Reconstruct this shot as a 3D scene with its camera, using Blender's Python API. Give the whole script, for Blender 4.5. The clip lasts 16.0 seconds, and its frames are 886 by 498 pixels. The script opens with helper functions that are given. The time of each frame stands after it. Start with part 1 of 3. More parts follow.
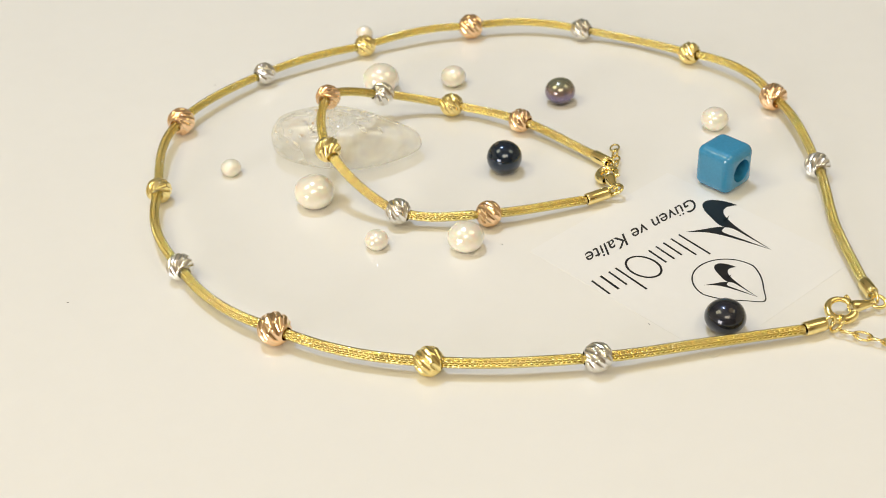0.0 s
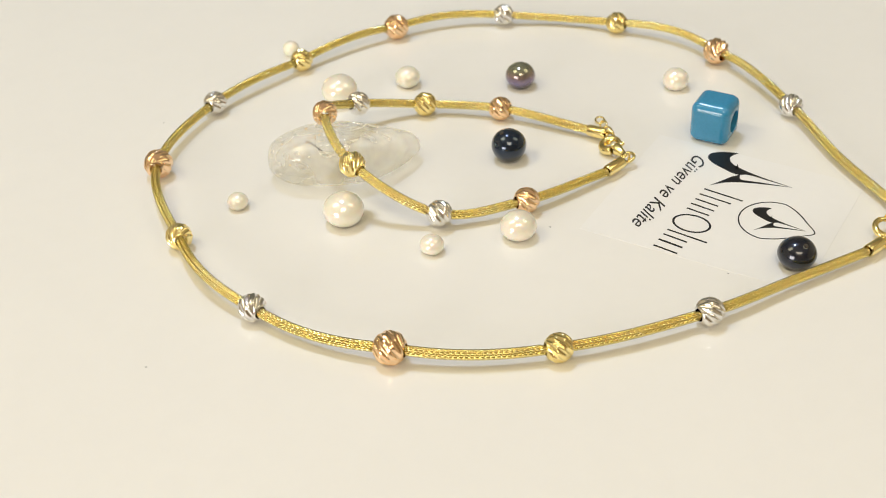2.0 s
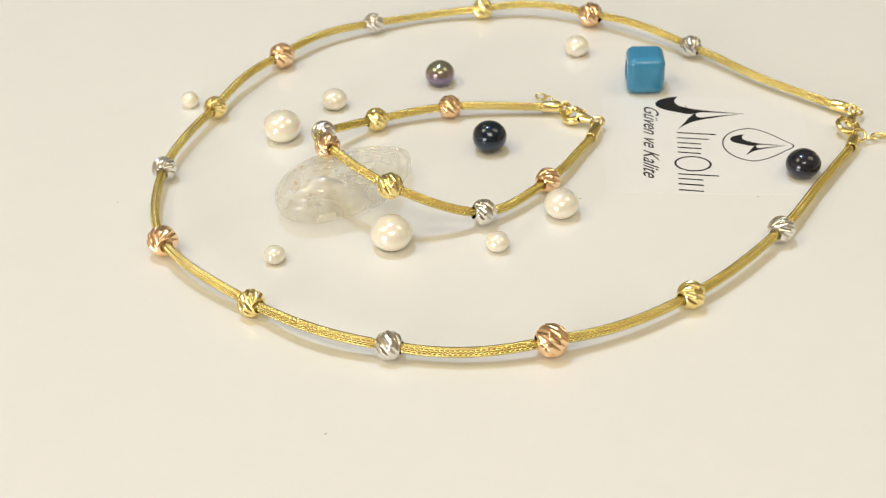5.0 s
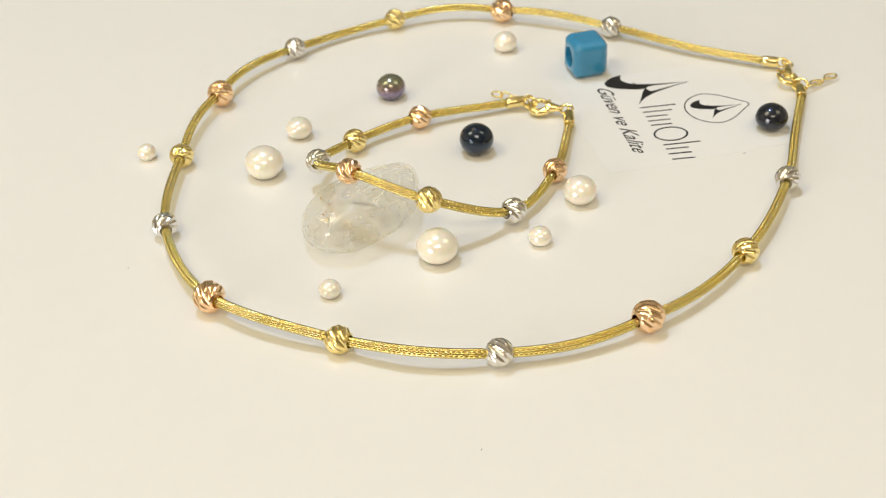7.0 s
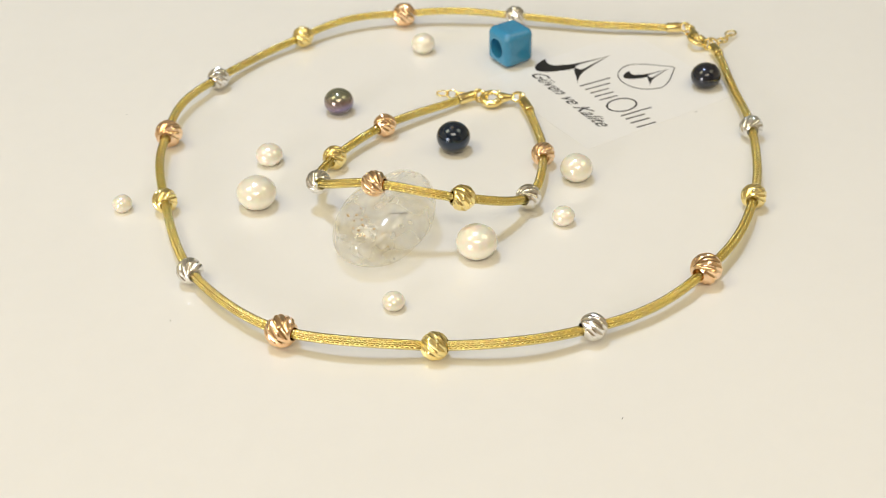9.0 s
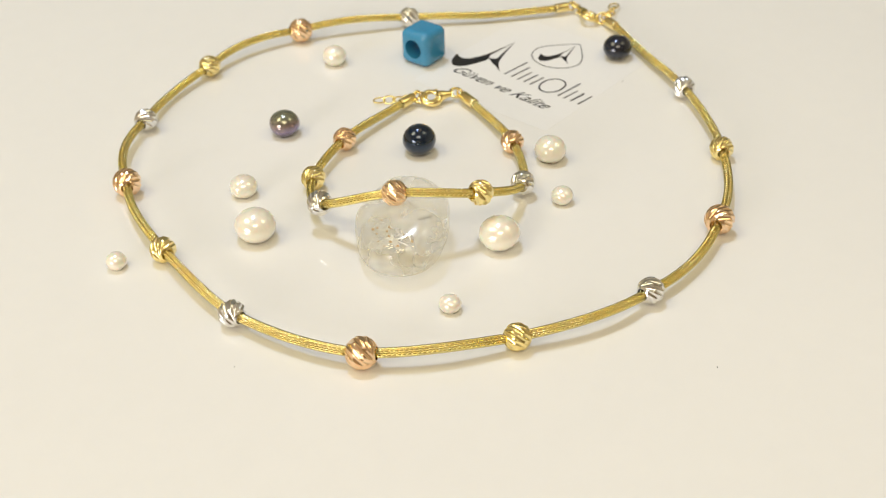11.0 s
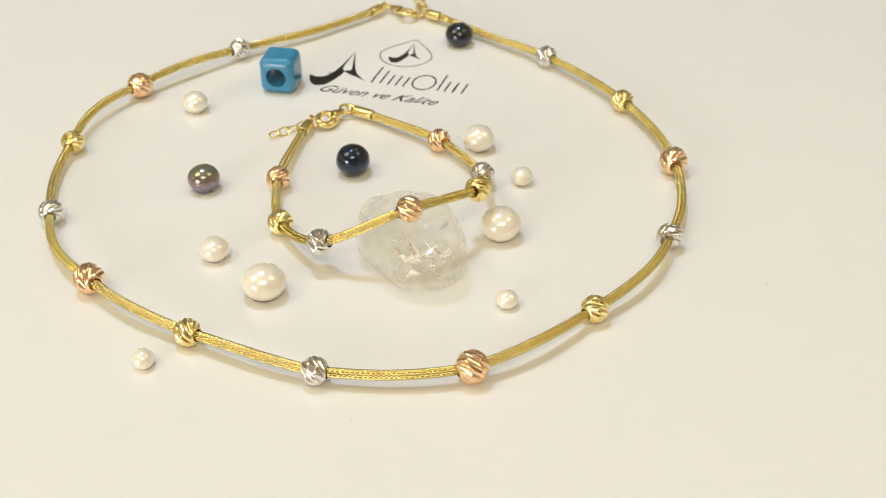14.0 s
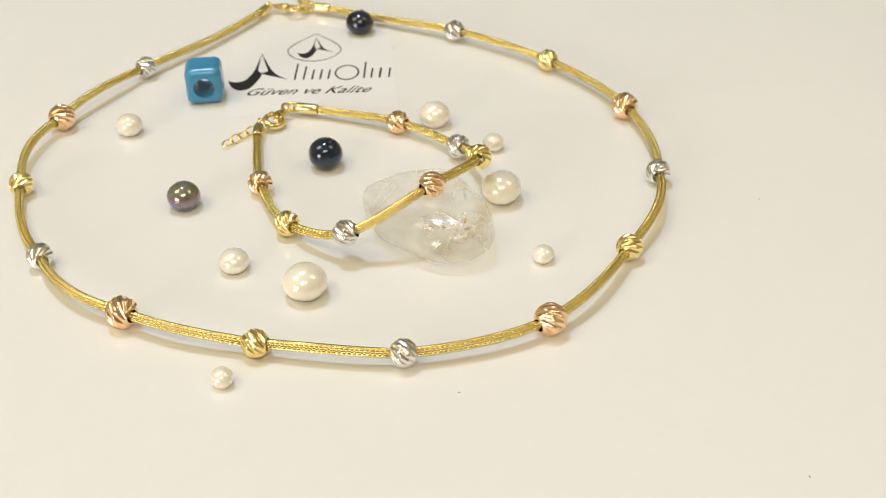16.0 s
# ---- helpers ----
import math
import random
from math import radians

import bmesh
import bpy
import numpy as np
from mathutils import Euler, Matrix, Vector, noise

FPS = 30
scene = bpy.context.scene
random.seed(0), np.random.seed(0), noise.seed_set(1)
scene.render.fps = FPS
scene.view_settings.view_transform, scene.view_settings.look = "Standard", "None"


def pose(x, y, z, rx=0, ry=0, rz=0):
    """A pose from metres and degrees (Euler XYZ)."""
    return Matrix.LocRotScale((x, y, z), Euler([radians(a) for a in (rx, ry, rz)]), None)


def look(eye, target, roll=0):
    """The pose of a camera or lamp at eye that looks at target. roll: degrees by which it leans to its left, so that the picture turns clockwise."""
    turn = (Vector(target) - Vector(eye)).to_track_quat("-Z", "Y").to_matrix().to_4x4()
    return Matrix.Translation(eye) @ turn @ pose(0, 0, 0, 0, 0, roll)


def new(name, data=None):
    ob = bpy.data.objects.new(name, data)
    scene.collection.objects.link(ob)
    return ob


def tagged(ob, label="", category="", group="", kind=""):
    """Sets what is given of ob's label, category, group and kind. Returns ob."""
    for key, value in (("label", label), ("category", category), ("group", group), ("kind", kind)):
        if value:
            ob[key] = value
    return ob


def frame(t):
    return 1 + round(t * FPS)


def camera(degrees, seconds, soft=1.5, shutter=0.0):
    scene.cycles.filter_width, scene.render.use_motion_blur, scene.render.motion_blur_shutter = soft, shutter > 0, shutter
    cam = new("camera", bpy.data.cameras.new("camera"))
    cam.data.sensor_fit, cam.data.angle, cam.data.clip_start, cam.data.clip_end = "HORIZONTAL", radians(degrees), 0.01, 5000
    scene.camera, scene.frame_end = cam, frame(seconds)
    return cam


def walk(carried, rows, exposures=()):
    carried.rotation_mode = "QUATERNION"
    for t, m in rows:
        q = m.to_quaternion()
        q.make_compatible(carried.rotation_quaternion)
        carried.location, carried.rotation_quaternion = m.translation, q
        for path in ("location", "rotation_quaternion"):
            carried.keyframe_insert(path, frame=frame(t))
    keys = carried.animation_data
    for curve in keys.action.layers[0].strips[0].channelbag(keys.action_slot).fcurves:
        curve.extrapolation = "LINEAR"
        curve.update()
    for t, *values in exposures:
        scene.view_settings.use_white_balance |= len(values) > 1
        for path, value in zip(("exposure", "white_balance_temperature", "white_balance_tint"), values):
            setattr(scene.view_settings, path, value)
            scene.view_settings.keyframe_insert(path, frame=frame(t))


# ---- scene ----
cam = camera(37.28, 16.0, soft=0.85)
cam.data.dof.use_dof, cam.data.dof.focus_distance, cam.data.dof.aperture_fstop = True, 0.247, 34
# a phone held almost still before a slowly turning display plate
ROWS = [
    (0.0, -0.00016, -0.24034, 0.14758, 55.119, 2.300, -2.069),
    (0.5, 0.00114, -0.23936, 0.14799, 55.010, 2.407, -2.076),
    (1.0, 0.00025, -0.23881, 0.14891, 54.973, 2.252, -2.143),
    (1.5, -0.00174, -0.23898, 0.14941, 54.691, 2.396, -2.251),
    (2.0, -0.00375, -0.23863, 0.14971, 54.566, 2.202, -2.422),
    (2.5, -0.00332, -0.23815, 0.15022, 54.218, 2.470, -2.404),
    (3.0, -0.00205, -0.23835, 0.15172, 54.332, 2.366, -2.602),
    (3.5, -0.00228, -0.23863, 0.15211, 54.395, 2.215, -2.347),
    (4.0, -0.00307, -0.23864, 0.15177, 54.290, 2.014, -2.344),
    (6.5, -0.00424, -0.23819, 0.15625, 54.144, 1.987, -2.255),
    (7.0, -0.00551, -0.23783, 0.15533, 54.144, 1.852, -2.396),
    (7.5, -0.00671, -0.23791, 0.15596, 54.209, 1.775, -2.453),
    (8.0, -0.00871, -0.23778, 0.15532, 54.177, 1.371, -2.598),
    (8.5, -0.00854, -0.23887, 0.15596, 54.280, 1.340, -2.809),
    (9.0, -0.00863, -0.24084, 0.15564, 54.436, 1.295, -2.840),
    (11.5, -0.00733, -0.24221, 0.15636, 54.636, 1.032, -3.267),
    (12.0, -0.00579, -0.24149, 0.15655, 55.065, 1.151, -3.433),
    (12.5, -0.00345, -0.24000, 0.15532, 54.809, 1.133, -3.305),
    (13.0, -0.00086, -0.23849, 0.15586, 54.771, 1.325, -3.282),
    (13.5, -0.00027, -0.23835, 0.15592, 54.680, 1.168, -3.103),
    (14.0, 0.00056, -0.23783, 0.15531, 54.764, 1.011, -3.068),
    (14.5, 0.00144, -0.23823, 0.15418, 54.766, 1.168, -2.992),
    (15.0, 0.00358, -0.23903, 0.15385, 54.762, 1.270, -2.841),
    (15.5, 0.00413, -0.24005, 0.15376, 54.734, 1.188, -2.887),
    (16.0, 0.00398, -0.24093, 0.15313, 54.768, 1.187, -2.918),
]
walk(cam, [(t, pose(x, y, z, rx, ry, rz)) for t, x, y, z, rx, ry, rz in ROWS])

SPEED = 8.9054          # degrees per second, anticlockwise from above
MM = 0.001

# ---------------------------------------------------------------- light
world = bpy.data.worlds.new("room_dark")
scene.world = world
world.use_nodes = True
world.node_tree.nodes["Background"].inputs["Color"].default_value = (0.75, 0.82, 1.0, 1)
world.node_tree.nodes["Background"].inputs["Strength"].default_value = 0.05
scene.view_settings.exposure = -0.03


def area_lamp(name, eye, target, sx, sy, watts, colour):
    data = bpy.data.lights.new(name, "AREA")
    data.shape, data.size, data.size_y, data.energy, data.color = "RECTANGLE", sx, sy, watts, colour
    ob = new(name, data)
    ob.matrix_world = look(eye, target)
    return ob


WARM, ROSY = (1.0, 0.90, 0.58), (1.01, 0.86, 0.61)
# a ceiling panel over the plate, wide unseen panels added round it as warm fill, and a bright window-like source low on
# the left behind the camera
area_lamp("ceiling_lamp_over", (-0.20, 0.36, 1.57), (-0.20, 0.36, 0), 0.22, 0.22, 8.2, (0.79, 0.97, 1.30))
for lamp_x, lamp_y, watts, tone in ((-1.15, -0.1, 10.0, WARM), (1.15, -0.1, 4.6, WARM), (0.0, -1.3, 12.8, ROSY)):
    area_lamp("fill_lamp", (lamp_x, lamp_y, 1.57), (lamp_x, lamp_y, 0), 0.9, 0.6, watts, tone)
area_lamp("window_lamp", (-1.25, -1.45, 0.40), (0, 0, 0), 0.7, 0.55, 15.0, (1.0, 0.945, 0.89))


# ---------------------------------------------------------------- materials
def material(name, colour, rough=0.5, metal=0.0, vary=0.06, scale=300.0, bump=0.0, bump_scale=2000.0, rough_vary=0.08, colour2=None, band=0.2, **extra):
    """A principled surface with grain at two scales in colour and roughness, and fine relief."""
    m = bpy.data.materials.new(name)
    m.use_nodes = True
    nt = m.node_tree
    b = nt.nodes["Principled BSDF"]
    co = nt.nodes.new("ShaderNodeTexCoord")
    n1 = nt.nodes.new("ShaderNodeTexNoise")
    n1.inputs["Scale"].default_value, n1.inputs["Detail"].default_value = scale, 5
    n2 = nt.nodes.new("ShaderNodeTexNoise")
    n2.inputs["Scale"].default_value, n2.inputs["Detail"].default_value = scale * 9, 3
    add = nt.nodes.new("ShaderNodeMath")
    add.operation = "ADD"
    half = nt.nodes.new("ShaderNodeMath")
    half.operation = "MULTIPLY"
    half.inputs[1].default_value = 0.5
    for n in (n1, n2):
        nt.links.new(co.outputs["Object"], n.inputs["Vector"])
    nt.links.new(n1.outputs["Fac"], add.inputs[0])
    nt.links.new(n2.outputs["Fac"], add.inputs[1])
    nt.links.new(add.outputs[0], half.inputs[0])
    ramp = nt.nodes.new("ShaderNodeValToRGB")
    ramp.color_ramp.elements[0].position, ramp.color_ramp.elements[1].position = 0.5 - band, 0.5 + band
    ramp.color_ramp.elements[0].color = (*[max(0, c * (1 - vary)) for c in colour], 1)
    ramp.color_ramp.elements[1].color = (*(colour2 or [min(1, c * (1 + vary)) for c in colour]), 1)
    nt.links.new(half.outputs[0], ramp.inputs["Fac"])
    nt.links.new(ramp.outputs["Color"], b.inputs["Base Color"])
    rr = nt.nodes.new("ShaderNodeMapRange")
    rr.inputs["To Min"].default_value = max(0.0, rough * (1 - rough_vary))
    rr.inputs["To Max"].default_value = rough * (1 + rough_vary)
    nt.links.new(half.outputs[0], rr.inputs["Value"])
    nt.links.new(rr.outputs["Result"], b.inputs["Roughness"])
    b.inputs["Metallic"].default_value = metal
    if bump:
        n3 = nt.nodes.new("ShaderNodeTexNoise")
        n3.inputs["Scale"].default_value, n3.inputs["Detail"].default_value = bump_scale, 4
        nt.links.new(co.outputs["Object"], n3.inputs["Vector"])
        bp = nt.nodes.new("ShaderNodeBump")
        bp.inputs["Strength"].default_value, bp.inputs["Distance"].default_value = bump, 0.0002
        nt.links.new(n3.outputs["Fac"], bp.inputs["Height"])
        nt.links.new(bp.outputs["Normal"], b.inputs["Normal"])
    for key, value in extra.items():
        b.inputs[key.replace("_", " ")].default_value = value
    return m


M_PLATE = material("white_lacquer", (0.84, 0.83, 0.80), 0.14, vary=0.01, scale=25, bump=0.02, bump_scale=60, Coat_Weight=0.0)
# unseen surroundings, toned for the bounce light and reflections they give
M_DARK = material("unseen_brown_wall", (0.38, 0.31, 0.23), 0.5, vary=0.2, scale=5)
M_GREY = material("unseen_grey_wall", (0.42, 0.44, 0.40), 0.8, vary=0.05, scale=4, bump=0.2, bump_scale=60)
M_WALL = material("unseen_beige_wall", (0.80, 0.74, 0.62), 0.8, vary=0.05, scale=4, bump=0.2, bump_scale=60)
M_CEIL = material("white_ceiling", (0.86, 0.83, 0.76), 0.85, vary=0.03, scale=3)
M_FLOOR = material("pale_floor", (0.58, 0.53, 0.44), 0.5, vary=0.15, scale=6)
M_TABLE = material("pale_table_wood", (0.50, 0.38, 0.25), 0.4, vary=0.25, scale=14)
M_GOLD = material("yellow_gold", (1.0, 0.81, 0.37), 0.12, 1.0, vary=0.06, scale=900, bump=0.05)
M_STITCH = material("knitted_gold_wire", (1.0, 0.815, 0.34), 0.17, 1.0, vary=0.12, scale=700)
# deeper gold than the stitches: shade of the gaps put into the colour
M_CORE = material("shaded_gold_core", (0.92, 0.69, 0.24), 0.36, 1.0, vary=0.15, scale=900)
M_ROSE = material("rose_gold", (1.0, 0.70, 0.44), 0.09, 1.0, vary=0.04, scale=900)
M_SILVER = material("white_gold", (0.82, 0.81, 0.79), 0.09, 1.0, vary=0.04, scale=900)
M_HOLE_SHADE = material("hole_shade", (0.05, 0.04, 0.03), 0.7, vary=0.2)
M_PEARL = material("cream_nacre", (0.92, 0.87, 0.74), 0.24, vary=0.05, scale=150, bump=0.10, bump_scale=260,
                   IOR=1.75, Coat_Weight=1.0, Coat_Roughness=0.09, Coat_IOR=2.0, Sheen_Weight=0.15, Metallic=0.08, Subsurface_Weight=0.16, Subsurface_Scale=0.002)


def peacock_material():
    m = material("peacock_painted_sheen", (0.3, 0.3, 0.3), 0.16, 0.65, vary=0.1, scale=120, bump=0.04, bump_scale=500, Coat_Weight=0.8, Coat_Roughness=0.06)
    nt = m.node_tree
    co = nt.nodes.new("ShaderNodeTexCoord")
    cloud = nt.nodes.new("ShaderNodeTexNoise")
    cloud.inputs["Scale"].default_value = 220
    split = nt.nodes.new("ShaderNodeSeparateXYZ")
    height = nt.nodes.new("ShaderNodeMapRange")
    height.inputs["From Min"].default_value, height.inputs["From Max"].default_value = 0.0, 0.0066
    mix = nt.nodes.new("ShaderNodeMath")
    mix.operation, mix.inputs[1].default_value = "MULTIPLY_ADD", 0.5
    ramp = nt.nodes.new("ShaderNodeValToRGB")
    # iridescent sheen painted by height: blue-violet at the bottom, olive at the top
    stops = ((0.25, (0.14, 0.15, 0.28)), (0.6, (0.22, 0.17, 0.28)), (0.8, (0.30, 0.23, 0.23)), (1.05, (0.27, 0.28, 0.20)))
    ramp.color_ramp.elements[0].position, ramp.color_ramp.elements[0].color = stops[0][0], (*stops[0][1], 1)
    ramp.color_ramp.elements[1].position, ramp.color_ramp.elements[1].color = 1.0, (*stops[3][1], 1)
    for at, colour in stops[1:3]:
        e = ramp.color_ramp.elements.new(at)
        e.color = (*colour, 1)
    nt.links.new(co.outputs["Object"], cloud.inputs["Vector"])
    nt.links.new(co.outputs["Object"], split.inputs[0])
    nt.links.new(split.outputs["Z"], height.inputs["Value"])
    nt.links.new(cloud.outputs["Fac"], mix.inputs[0])
    nt.links.new(height.outputs["Result"], mix.inputs[2])
    nt.links.new(mix.outputs[0], ramp.inputs["Fac"])
    nt.links.new(ramp.outputs["Color"], nt.nodes["Principled BSDF"].inputs["Base Color"])
    return m


M_PEACOCK = peacock_material()
M_NAVY = material("navy_nacre", (0.006, 0.020, 0.048), 0.17, 0.6, vary=0.4, scale=150, bump=0.03, bump_scale=500, Coat_Weight=0.9, Coat_Roughness=0.05)
M_BLACK = material("black_nacre", (0.011, 0.015, 0.030), 0.24, 0.5, vary=0.4, scale=150, bump=0.03, bump_scale=500, Coat_Weight=0.9, Coat_Roughness=0.05)
M_BLUE = material("blue_glazed_bead", (0.035, 0.25, 0.46), 0.25, vary=0.10, scale=200, bump=0.06, bump_scale=700, Coat_Weight=0.5, Coat_Roughness=0.1)
M_CARD = material("glossy_white_film", (0.85, 0.845, 0.83), 0.14, vary=0.01, scale=60)
M_INK = material("black_print", (0.012, 0.012, 0.014), 0.3, vary=0.2, scale=300)


def quartz_material():
    """Clear to milky quartz: part of the light goes straight through, part is bent, part is scattered by the veils."""
    m = material("clear_quartz", (0.97, 0.97, 0.94), 0.03, vary=0.01, scale=200, bump=0.05, bump_scale=200, Transmission_Weight=1.0, IOR=1.33)
    nt = m.node_tree
    glass = nt.nodes["Principled BSDF"]
    out = nt.nodes["Material Output"]
    clear = nt.nodes.new("ShaderNodeBsdfTransparent")
    clear.inputs["Color"].default_value = (1.0, 0.99, 0.95, 1)
    milk = nt.nodes.new("ShaderNodeBsdfPrincipled")
    milk.inputs["Base Color"].default_value = (0.99, 0.985, 0.95, 1)
    milk.inputs["Roughness"].default_value = 0.05
    milk.inputs["Subsurface Weight"].default_value, milk.inputs["Subsurface Scale"].default_value = 1.0, 0.005
    milk.inputs["Subsurface Radius"].default_value = (1.0, 0.95, 0.85)
    co = nt.nodes.new("ShaderNodeTexCoord")
    cloud = nt.nodes.new("ShaderNodeTexNoise")
    cloud.inputs["Scale"].default_value, cloud.inputs["Detail"].default_value = 90, 3
    cloud.inputs["Distortion"].default_value = 0.3
    nt.links.new(co.outputs["Object"], cloud.inputs["Vector"])
    amount = nt.nodes.new("ShaderNodeMapRange")
    amount.inputs["From Min"].default_value, amount.inputs["From Max"].default_value = 0.35, 0.75
    amount.inputs["To Min"].default_value, amount.inputs["To Max"].default_value = 0.06, 0.26
    nt.links.new(cloud.outputs["Fac"], amount.inputs["Value"])
    first = nt.nodes.new("ShaderNodeMixShader")
    first.inputs["Fac"].default_value = 0.91
    nt.links.new(glass.outputs[0], first.inputs[1])
    nt.links.new(clear.outputs[0], first.inputs[2])
    second = nt.nodes.new("ShaderNodeMixShader")
    nt.links.new(amount.outputs["Result"], second.inputs["Fac"])
    nt.links.new(first.outputs[0], second.inputs[1])
    nt.links.new(milk.outputs[0], second.inputs[2])
    shine = nt.nodes.new("ShaderNodeBsdfGlossy")
    shine.inputs["Roughness"].default_value = 0.04
    rim = nt.nodes.new("ShaderNodeLayerWeight")
    rim.inputs["Blend"].default_value = 0.12
    edge = nt.nodes.new("ShaderNodeMapRange")
    edge.inputs["To Min"].default_value, edge.inputs["To Max"].default_value = 0.035, 0.34
    nt.links.new(rim.outputs["Facing"], edge.inputs["Value"])
    third = nt.nodes.new("ShaderNodeMixShader")
    nt.links.new(edge.outputs[0], third.inputs["Fac"])
    nt.links.new(second.outputs[0], third.inputs[1])
    nt.links.new(shine.outputs[0], third.inputs[2])
    nt.links.new(third.outputs[0], out.inputs["Surface"])
    return m


M_QUARTZ = quartz_material()
M_WISP = material("milky_veil", (0.85, 0.84, 0.80), 0.5, vary=0.1, scale=400)
M_NEEDLE = material("dark_needle", (0.05, 0.05, 0.06), 0.35, 0.5, vary=0.2)
# plain white for the glints of cracks and fractures
M_GLINT = material("white_glint", (0.97, 0.97, 0.95), 0.35, vary=0.03, scale=400)
M_RUST = material("rusty_speck", (0.55, 0.32, 0.07), 0.6, vary=0.3)


# ---------------------------------------------------------------- mesh helpers
def mesh_object(name, verts, faces, mat, parent=None, smooth=True, label=""):
    me = bpy.data.meshes.new(name)
    me.from_pydata([tuple(v) for v in verts], [], faces)
    me.materials.append(mat)
    if smooth:
        me.polygons.foreach_set("use_smooth", [True] * len(me.polygons))
    me.update()
    ob = new(name, me)
    if parent:
        ob.parent = parent
    return tagged(ob, label)


def from_bm(name, bm, mat, parent=None, smooth=False, label=""):
    me = bpy.data.meshes.new(name)
    bm.to_mesh(me)
    bm.free()
    me.materials.append(mat)
    if smooth:
        me.polygons.foreach_set("use_smooth", [True] * len(me.polygons))
    ob = new(name, me)
    if parent:
        ob.parent = parent
    return tagged(ob, label)


def thing(name, x, y, z=0.0, rz=0.0):
    ob = new(name)
    ob.empty_display_size = 0.002
    ob.matrix_world = pose(x, y, z, 0, 0, rz)
    return ob


def tube(path, radius, sides=10, closed=False):
    """Vertices and faces of a round rod along a list of Vectors; radius may be a function of 0..1."""
    n = len(path)
    verts, faces = [], []
    up = Vector((0, 0, 1))
    for i, p in enumerate(path):
        a = path[(i - 1) % n] if (closed or i > 0) else p
        b = path[(i + 1) % n] if (closed or i < n - 1) else p
        d = (b - a).normalized()
        s = d.cross(up)
        s = s.normalized() if s.length > 1e-4 else Vector((1, 0, 0))
        u = s.cross(d)
        r = radius(i / max(1, n - 1)) if callable(radius) else radius
        for k in range(sides):
            t = 2 * math.pi * k / sides
            verts.append(p + s * (r * math.cos(t)) + u * (r * math.sin(t)))
    for i in range(n if closed else n - 1):
        j = (i + 1) % n
        for k in range(sides):
            q = (k + 1) % sides
            faces.append((i * sides + k, i * sides + q, j * sides + q, j * sides + k))
    if not closed:
        faces.append(tuple(range(sides)))
        faces.append(tuple(range((n - 1) * sides + sides - 1, (n - 1) * sides - 1, -1)))
    return verts, faces


def lathe(profile, sides=40):
    """A solid of revolution about z from (radius, height) pairs."""
    verts, faces = [], []
    for r, h in profile:
        for k in range(sides):
            t = 2 * math.pi * k / sides
            verts.append((r * math.cos(t), r * math.sin(t), h))
    for i in range(len(profile) - 1):
        for k in range(sides):
            q = (k + 1) % sides
            faces.append((i * sides + k, i * sides + q, (i + 1) * sides + q, (i + 1) * sides + k))
    return verts, faces


def ring_path(centre, ax, ay, rx, ry, n=24):
    return [centre + ax * (rx * math.cos(2 * math.pi * k / n)) + ay * (ry * math.sin(2 * math.pi * k / n)) for k in range(n)]


def spline(points, step=0.00025):
    """A smooth line through points, resampled at an even step; also gives the arc length at each point."""
    pts = [Vector(p) for p in points]
    pts = [pts[0] * 2 - pts[1]] + pts + [pts[-1] * 2 - pts[-2]]
    fine, marks = [], []
    for i in range(1, len(pts) - 2):
        p0, p1, p2, p3 = pts[i - 1:i + 3]
        t0 = 0.0
        t1 = t0 + (p1 - p0).length ** 0.5
        t2 = t1 + (p2 - p1).length ** 0.5
        t3 = t2 + (p3 - p2).length ** 0.5
        marks.append(len(fine))
        for k in range(120):
            t = t1 + (t2 - t1) * k / 120
            a1 = p0 * ((t1 - t) / (t1 - t0)) + p1 * ((t - t0) / (t1 - t0))
            a2 = p1 * ((t2 - t) / (t2 - t1)) + p2 * ((t - t1) / (t2 - t1))
            a3 = p2 * ((t3 - t) / (t3 - t2)) + p3 * ((t - t2) / (t3 - t2))
            b1 = a1 * ((t2 - t) / (t2 - t0)) + a2 * ((t - t0) / (t2 - t0))
            b2 = a2 * ((t3 - t) / (t3 - t1)) + a3 * ((t - t1) / (t3 - t1))
            fine.append(b1 * ((t2 - t) / (t2 - t1)) + b2 * ((t - t1) / (t2 - t1)))
    marks.append(len(fine))
    fine.append(pts[-2])
    arc = [0.0]
    for a, b in zip(fine, fine[1:]):
        arc.append(arc[-1] + (b - a).length)
    return fine, arc, [arc[m] for m in marks]


def at_arc(fine, arc, s):
    i = int(np.searchsorted(arc, s))
    i = min(max(i, 1), len(arc) - 1)
    f = (s - arc[i - 1]) / max(1e-12, arc[i] - arc[i - 1])
    return fine[i - 1].lerp(fine[i], f), (fine[i] - fine[i - 1]).normalized()


# ---------------------------------------------------------------- an unseen room, closed around to bounce light
def slab(name, x0, x1, y0, y1, z0, z1, mat, kind="structure", label="", category=""):
    bm = bmesh.new()
    bmesh.ops.create_cube(bm, size=1)
    for v in bm.verts:
        v.co = ((x0 + x1) / 2 + v.co.x * (x1 - x0), (y0 + y1) / 2 + v.co.y * (y1 - y0), (z0 + z1) / 2 + v.co.z * (z1 - z0))
    return tagged(from_bm(name, bm, mat, None, False), label, category, "", kind)


slab("floor", -2.2, 2.2, -2.2, 2.2, -0.85, -0.80, M_FLOOR, label="unseen pale floor added to bounce light", category="floor")
slab("ceiling", -2.2, 2.2, -2.2, 2.2, 1.60, 1.65, M_CEIL, label="unseen warm white ceiling added to bounce light", category="ceiling")
slab("wall_north", -2.2, 2.2, 2.1, 2.2, -0.80, 1.60, M_GREY, label="unseen grey wall that tones the plate reflection", category="wall")
